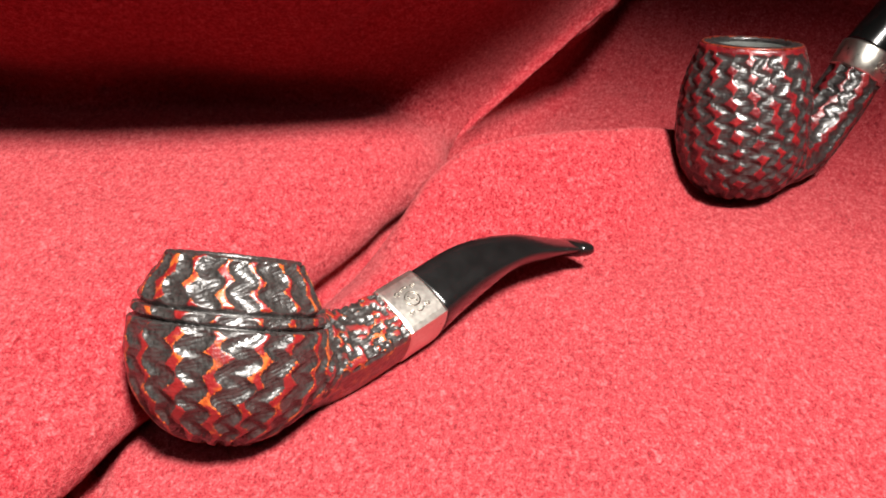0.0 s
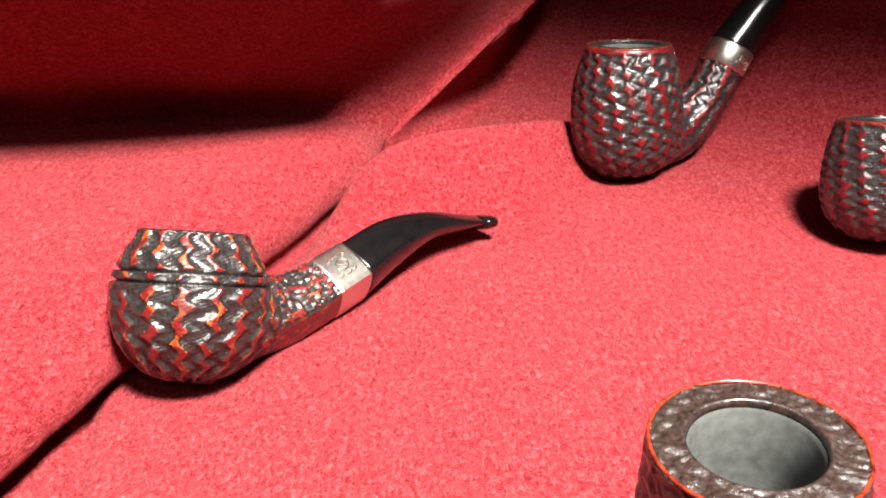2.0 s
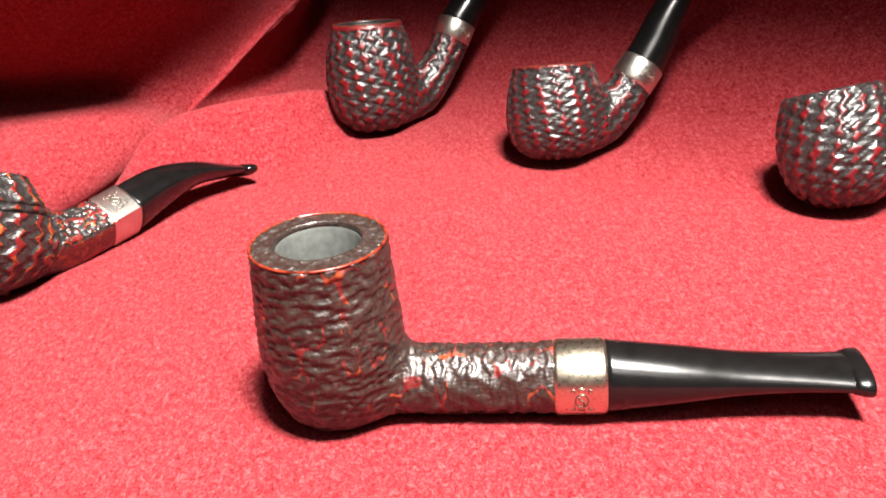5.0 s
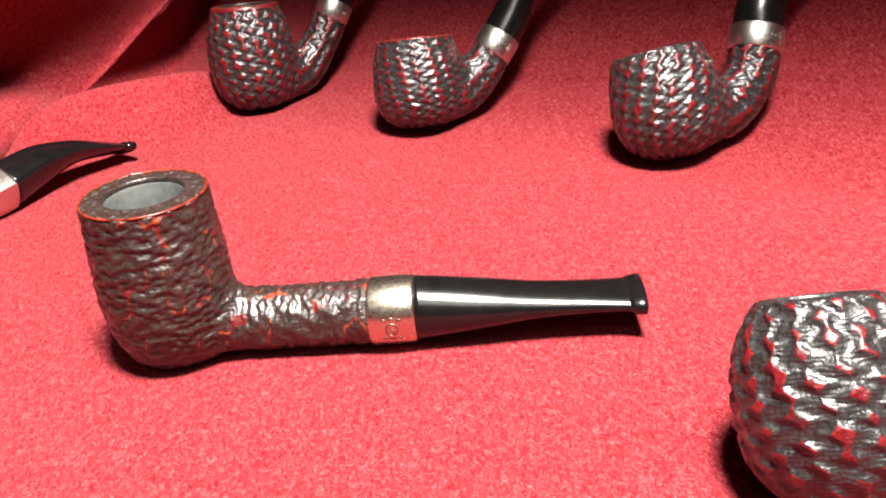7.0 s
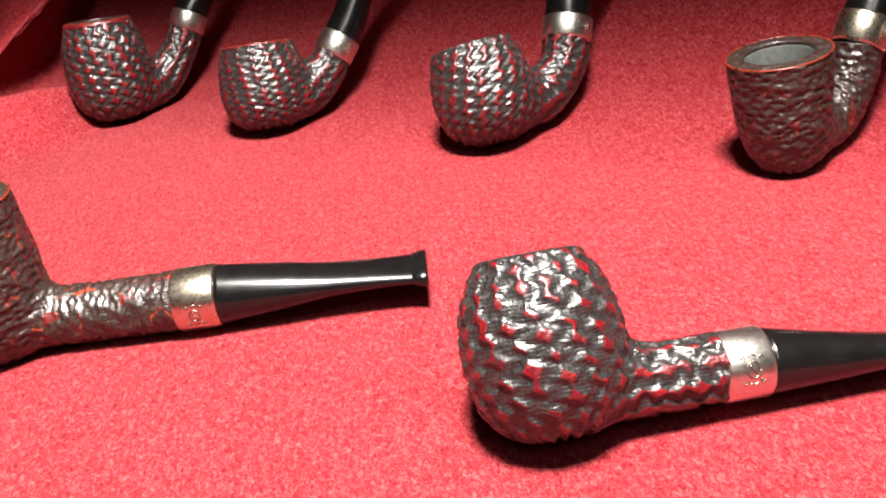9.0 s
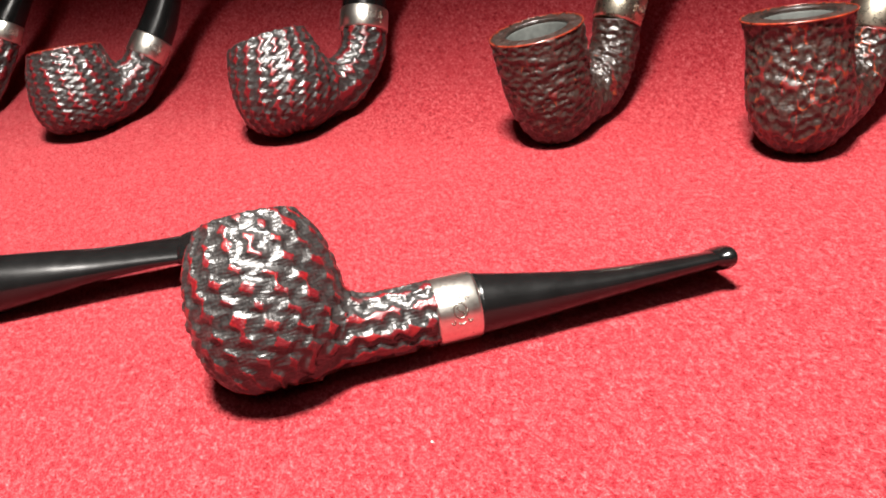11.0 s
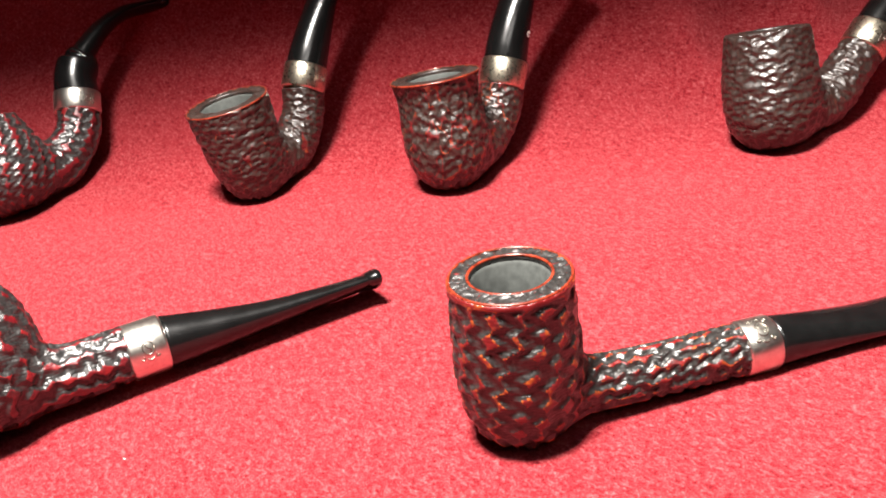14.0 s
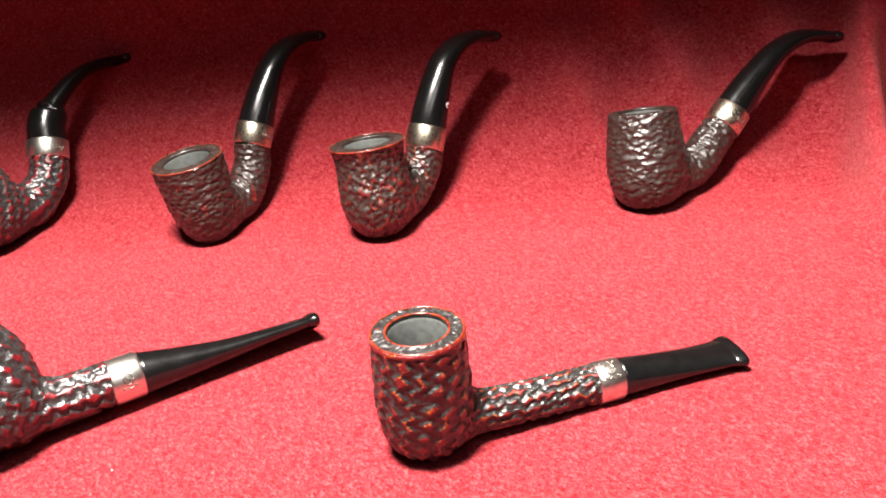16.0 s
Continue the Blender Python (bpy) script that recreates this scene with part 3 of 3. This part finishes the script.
    tobacco_pipe(
        "bent egg pipe standing upright, crimson-black scale-carved briar", (92.5, 292), 24, -6,
        Bowl((-2, 0), 4, [(0, 8), (2, 13), (8, 18.5), (16, 21.2), (26, 21.9), (36, 21.2), (44, 19.2), (49, 17.4), (52, 16.3)], 12.0,
             [(8, 11, 10), (24, 12, 10.4), (39, 26, 9.6), (47, 36.5, 9.2)], blend=8.0),
        zigzag(6.4, 5.2, 2.1, 1.45, 0.9, loose=0.6, slant=0.22, seed=11, skew=0.4, plain_top=2.4), BRIAR_RED, ((47, 36.5, 9.5), (51.8, 43.6, 9.5)),
        [(51.2, 42.8, 9.0, 9.0), (57, 49, 8.5, 8.7), (68, 60, 7, 8), (84, 70, 5, 7.5), (102, 76, 3.4, 7.4), (120, 76, 2.6, 7.6)], SILVER, rim_ring=True)
    tobacco_pipe(
        "short bent apple pipe standing upright, crimson-black carved briar", (167, 226), 9, -14,
        Bowl((-1, 0), 4, [(0, 9), (2, 14), (7, 18.6), (14, 20.8), (22, 20.8), (30, 19.8), (36, 18.2), (40, 17.0)], 11.5,
             [(8, 11.5, 10), (20, 12, 10.4), (31, 20, 9.8), (37.2, 27.4, 9.3)], blend=8.0),
        zigzag(6.4, 3.5, 2.3, 1.25, 0.8, loose=0.5, slant=0.2, seed=14, skew=0.3, plain_top=1.2), BRIAR_RED, ((37.2, 27.4, 9.7), (43.6, 34.6, 9.7)),
        [(43, 34, 9.1, 9.1), (48.5, 41, 8.8, 9), (57, 54, 7.4, 8.2), (68, 67, 5.4, 7.6), (84, 76, 3.6, 7.4), (102, 78, 2.7, 7.6)], SILVER, rim_ring=True)
    tobacco_pipe(
        "bent apple pipe leaning back, crimson-black carved briar, silver band", (251, 147), 13, -22,
        Bowl((3, 0), 0, [(0, 8), (3, 14), (9, 19.3), (17, 21.6), (25, 21.6), (32, 20.4), (38.5, 18.4), (42.2, 17.0)], 11.5,
             [(12, 13, 10.5), (28, 13, 11), (43.5, 24, 10.5), (49, 34.5, 10.3)], blend=8.0),
        zigzag(6.2, 4.1, 2.0, 1.45, 0.9, loose=0.55, seed=17, slant=-0.3, skew=0.4), BRIAR_RED, ((49, 34.5, 10.8), (52.6, 42.5, 10.8)),
        [(52.4, 41.8, 10.2, 10.2), (55, 49, 9.8, 9.8), (60, 55.6, 9.5, 9.5), (60.8, 56.6, 6.2, 7.4), (68, 62, 5.4, 7.2), (81, 69.5, 4.4, 7), (96, 73.5, 3.4, 7), (116, 72.5, 2.4, 7.4)], SILVER, rim_ring=False)
    tobacco_pipe(
        "bent dublin pipe standing upright, rough dark briar, flared rim", (338, 64), 18, -4,
        Bowl((3, 0), -6, [(0, 6), (2, 9.5), (7, 12.8), (14, 15.2), (21, 16.4), (32, 17.2), (40, 17.6), (44, 17.8)], 11.5,
             [(8, 12, 10), (24, 12, 10.4), (37, 24, 9.8), (41.6, 36.5, 9.3)], blend=8.0),
        gouged(3.6, 2.1, 2.3, 1.35, 0.8, 0.3, 0.6, seed=20, veins=0.8, proud=0.55), BRIAR_DARK, ((41.6, 36.5, 9.7), (47, 45, 9.7)),
        [(46.8, 44.4, 9.1, 9.1), (51, 50.5, 8.8, 8.8), (59, 61, 7.4, 8.2), (68, 71, 5.6, 7.6), (80, 77.2, 4.2, 7.2), (94, 79, 3.2, 7.2), (104, 77.5, 2.6, 7.4)], NICKEL)
    tobacco_pipe(
        "bent calabash pipe standing upright, rough orange-brown briar", (397, 0), 10, -6,
        Bowl((2, 0), 2, [(0, 7), (2, 10.5), (7, 14.5), (14, 16.9), (22, 17.5), (31, 16.9), (38, 16.6), (43, 17.4), (46, 18.4)], 11.5,
             [(8, 12, 10), (22, 12, 10.4), (35.5, 22, 9.8), (40.2, 31.5, 9.5)], blend=8.0),
        gouged(3.2, 2.8, 1.8, 1.8, 0.85, 0.2, 0.6, seed=26, veins=1.0, proud=0.85), BRIAR_DARK, ((40.2, 31.5, 9.8), (45.2, 40.5, 9.8)),
        [(45, 39.9, 9.3, 9.3), (48.5, 46.5, 9, 9), (55, 57, 7.6, 8.4), (64.5, 68.5, 5.8, 7.6), (77.5, 74.5, 4.2, 7.2), (92, 75, 3.2, 7.2), (102, 72.5, 2.6, 7.4)], NICKEL, facing=None, dot=200)
    tobacco_pipe(
        "bent billiard pipe standing upright, rough dark carved briar", (505.5, -76.5), -15, -12,
        Bowl((-2, 0), 3, [(0, 8), (2, 12), (7, 16), (14, 18.3), (22, 18.8), (31, 18.2), (40, 17.0), (46.5, 16.0)], 11.5,
             [(8, 12, 10), (24, 12.5, 10), (37.5, 23.4, 9.4), (45, 29.6, 9)], blend=7.0),
        gouged(3.6, 2.2, 2.4, 1.3, 0.8, 0.3, 0.65, seed=31, veins=0.6, proud=0.6), BRIAR_DARK, ((45, 29.6, 9.4), (52.4, 36.2, 9.4)),
        [(51.9, 35.6, 8.9, 8.9), (58, 41.2, 8.4, 8.4), (67.5, 49.4, 7, 8), (81, 58.6, 5.4, 7.6), (95, 63, 4.2, 7.2), (107, 62.4, 3.2, 7.2), (117, 60, 2.6, 7.4)], NICKEL, rim_ring=False)


pipe_rows()

# ---- cloth ----


def profile(points):
    """A smooth fold: way along the cloth, place across the fold, height. It runs on flat at both ends."""
    run = hermite(points, 6)
    (a, b, c), (d, e, f) = run[0], run[-1]
    return np.vstack([[a - 1500, b - 1500, c], run, [d + 1500, e + 1500, f + 150]])


def cloth():
    xs = np.concatenate([np.arange(-620, -200, 12.0), np.arange(-200, 130, 1.8), np.arange(130, 720, 5.0), np.arange(720, 1300, 14.0)])
    ys = np.concatenate([np.arange(-800, -220, 12.0), np.arange(-220, 60, 5.0), np.arange(60, 400, 1.8), np.arange(400, 1000, 8.0)])
    x, y = np.meshgrid(xs, ys, indexing="ij")
    # the back: flat, then a hollow curve, then a hanging wall
    back = np.array([0.70, 0.715])
    q = back[0] * (x - 432) + back[1] * (y + 14) + 20 * step_up(-x, -150, 20) - 12
    run = np.array([-900, -30, 0, 30, 60, 90, 125, 170, 230, 320, 900.0])
    wall_q = np.interp(q, run, [-900, -30, 0, 29.2, 54, 74, 88, 96, 101, 106, 130])
    wall_z = np.interp(q, run, [0, 0, 2.0, 10, 27, 49, 81, 125, 184, 274, 852])
    along = 0.715 * x - 0.70 * y
    pleat = step_up(q, -4, 38) * (12.0 * (1 - np.abs(np.sin(along / 19 + q / 40))) + 2.5 * np.sin(along / 8 - q / 18 + 1.7))
    pleat = pleat * step_up(along, 335, 400)
    # a fold that stands up at the far end
    wall_z = wall_z + 32 * np.exp(-(((along - 520 - 0.15 * q) / 10) ** 2)) * step_up(q, -90, -20)
    verts = np.stack([x + back[0] * (wall_q - q - pleat), y + back[1] * (wall_q - q - pleat), wall_z], -1)
    # the low ridge that runs to the upright pipes
    crest = 292 - 0.0075 * np.minimum(x - 50, 0) ** 2 + 0.55 * np.maximum(x - 50, 0)
    fall = np.where(y < crest, 26.0 - 13.0 * step_up(x, 50, 85), 8.5)
    ridge = 24 * np.exp(-(((y - crest) / fall) ** 2)) * step_up(-x, -130, -50) * step_up(x, -42, -10)
    # the bulge that stands beside the bulldog pipe: its lip hangs over a little and runs back and to the right
    base = np.interp(y, [60, 105, 130, 150, 185, 215, 238, 256, 275, 300, 400], [-101, -89, -83, -73, -57, -45, -37, -29, -19, -12, -4]) + 1.2 * np.sin(y / 9)
    near_end = step_up(-y, -170, -135)
    inner = (base - 7 * near_end - x) * 0.92
    fold = profile([(-10, -10, 0), (0, 0, 0), (5, -3, 4), (10, -3.5, 9), (16, -1, 15), (24, 4.5, 21), (32, 11, 25), (42, 20, 28.5), (55, 33, 30)])
    out = np.interp(inner, fold[:, 0], fold[:, 0] - fold[:, 1])
    out = out + 13.0 * near_end * step_up(inner, 2, 9) * step_up(-inner, -40, -14)
    lifted = np.interp(inner, fold[:, 0], fold[:, 2]) + 3.5 * near_end * step_up(inner, 4, 12)
    verts[..., 2] = np.maximum(verts[..., 2] + ridge * step_up(-inner, -1, 20), lifted)
    verts[..., 0] += 0.92 * out
    verts[..., 1] -= 0.39 * out
    # the deep crease between the bulge and the ridge, and small wrinkles on the slope beside it
    verts[..., 2] -= 5.0 * np.exp(-(((inner + 3) / 4.0) ** 2)) * step_up(y, 185, 215) * step_up(-y, -345, -310)
    slope = np.exp(-(((y - crest + 26) / 22) ** 2)) * step_up(x, -45, -25) * step_up(-x, -75, -25)
    verts[..., 2] += slope * 0.9 * np.sin((y - crest) / 3.6 + 0.05 * x + 1.5 * np.sin(x / 17))
    # the crease in front of the bulge
    line = (x + 75 + 0.25 * (y - 140)) / 2.2
    verts[..., 2] -= 3.5 * np.exp(-line * line) * step_up(-y, -158, -145)
    # the roll behind it, which hangs over
    def inside(px, py):
        bent = np.clip(-50 - px, 0, 80)
        front = 286 - 0.004 * bent**2
        return smooth_min((py - front) / np.sqrt(1 + (0.008 * bent) ** 2), (0.62 * (py - 262) - 29 - px) * 0.85, 50.0)

    px, py = verts[..., 0].copy(), verts[..., 1].copy()
    deep = inside(px, py)
    gx, gy = inside(px + 0.5, py) - inside(px - 0.5, py), inside(px, py + 0.5) - inside(px, py - 0.5)
    size = np.hypot(gx, gy) + 1e-6
    end = profile([(-10, -10, 0), (0, 0, 0), (8, 7, 3), (16, 11, 10), (24, 11, 20), (32, 6, 31), (40, -2, 42), (46, -9, 52), (52, -12, 60), (60, -8, 69), (72, 3, 76), (84, 14, 81), (96, 25, 85)])
    hang = profile([(-10, -10, 0), (0, 0, 0), (10, 8, 1), (18, 5, 8), (30, -13, 18), (44, -35, 32), (58, -56, 46), (68, -69, 59), (77, -74, 74), (86, -71, 88), (97, -61, 98), (110, -47, 105), (124, -33, 110)])
    facing = np.maximum(np.clip(gy / size, 0, 1) ** 2, step_up(-px, 35, 70))
    large = 1 + 0.30 * step_up(-px, 45, 130)
    out = np.interp(deep / large, hang[:, 0], hang[:, 0] - hang[:, 1]) * large * facing + np.interp(deep, end[:, 0], end[:, 0] - end[:, 1]) * (1 - facing)
    rise = np.interp(deep / large, hang[:, 0], hang[:, 2]) * large * facing + np.interp(deep, end[:, 0], end[:, 2]) * (1 - facing)
    verts[..., 2] += rise
    verts[..., 0] -= out * gx / size
    verts[..., 1] -= out * gy / size
    # small unevenness of the soft cloth
    flat = np.stack([x, y, 0 * x], -1).reshape(-1, 3)
    verts[..., 2] += ((lump(flat / 42.0, 41) - 0.5) * 1.0 + (lump(flat / 13.0, 43) - 0.5) * 0.35).reshape(x.shape)
    nx, ny = x.shape
    index = np.arange(nx * ny).reshape(nx, ny)
    faces = np.stack([index[:-1, :-1], index[1:, :-1], index[1:, 1:], index[:-1, 1:]], -1).reshape(-1, 4)
    ob = mesh_object("ground_cloth", verts.reshape(-1, 3) / 1000, faces.tolist(), CLOTH)
    solid = ob.modifiers.new("thickness", "SOLIDIFY")
    solid.thickness, solid.offset = 0.0018, -1
    return tagged(ob, "bright red wool felt cloth, flat with soft folds", "cloth", kind="structure")


cloth()


def lint(x, y):
    """A tiny curled thread that lies on the cloth, in mm."""
    a = np.linspace(0, 4.4, 12)
    run = np.stack([x + 0.55 * a / 4.4 + 0.22 * np.cos(a), y + 0.30 * np.sin(a), 0.9 + 0.12 * np.sin(2 * a)], 1) / 1000
    ob = mesh_object("lint", *tubes([run], 0.00009), WHITE)
    return tagged(ob, "tiny pale curled thread of lint on the red cloth", "lint")


lint(234.0, -81.2)


def box(name, lo, hi, mat, label, category):
    bm = bmesh.new()
    bmesh.ops.create_cube(bm, size=1)
    for v in bm.verts:
        v.co = Vector([l + (h - l) * (c + 0.5) for l, h, c in zip(lo, hi, v.co)])
    me = bpy.data.meshes.new(name)
    bm.to_mesh(me)
    bm.free()
    me.materials.append(mat)
    return tagged(new(name, me), label, category, kind="structure")


# Unseen shell that closes the room; walls and ceiling dark to limit bounced light.
box("floor", (-1.7, -1.7, -0.80), (1.9, 1.9, -0.75), WOOD, "plain brown floor under the table", "floor")
box("wall_north", (-1.7, 1.8, -0.75), (1.9, 1.9, 2.4), WALL, "plain unseen room wall, painted dark to keep bounced light low", "wall")
box("wall_south", (-1.7, -1.7, -0.75), (1.9, -1.6, 2.4), WALL, "plain unseen room wall, painted dark to keep bounced light low", "wall")
box("wall_west", (-1.7, -1.6, -0.75), (-1.6, 1.8, 2.4), WALL, "plain unseen room wall, painted dark to keep bounced light low", "wall")
box("wall_east", (1.8, -1.6, -0.75), (1.9, 1.8, 2.4), WALL, "plain unseen room wall, painted dark to keep bounced light low", "wall")
box("ceiling", (-1.7, -1.7, 2.4), (1.9, 1.9, 2.45), WALL, "plain unseen ceiling, painted dark to keep bounced light low", "ceiling")
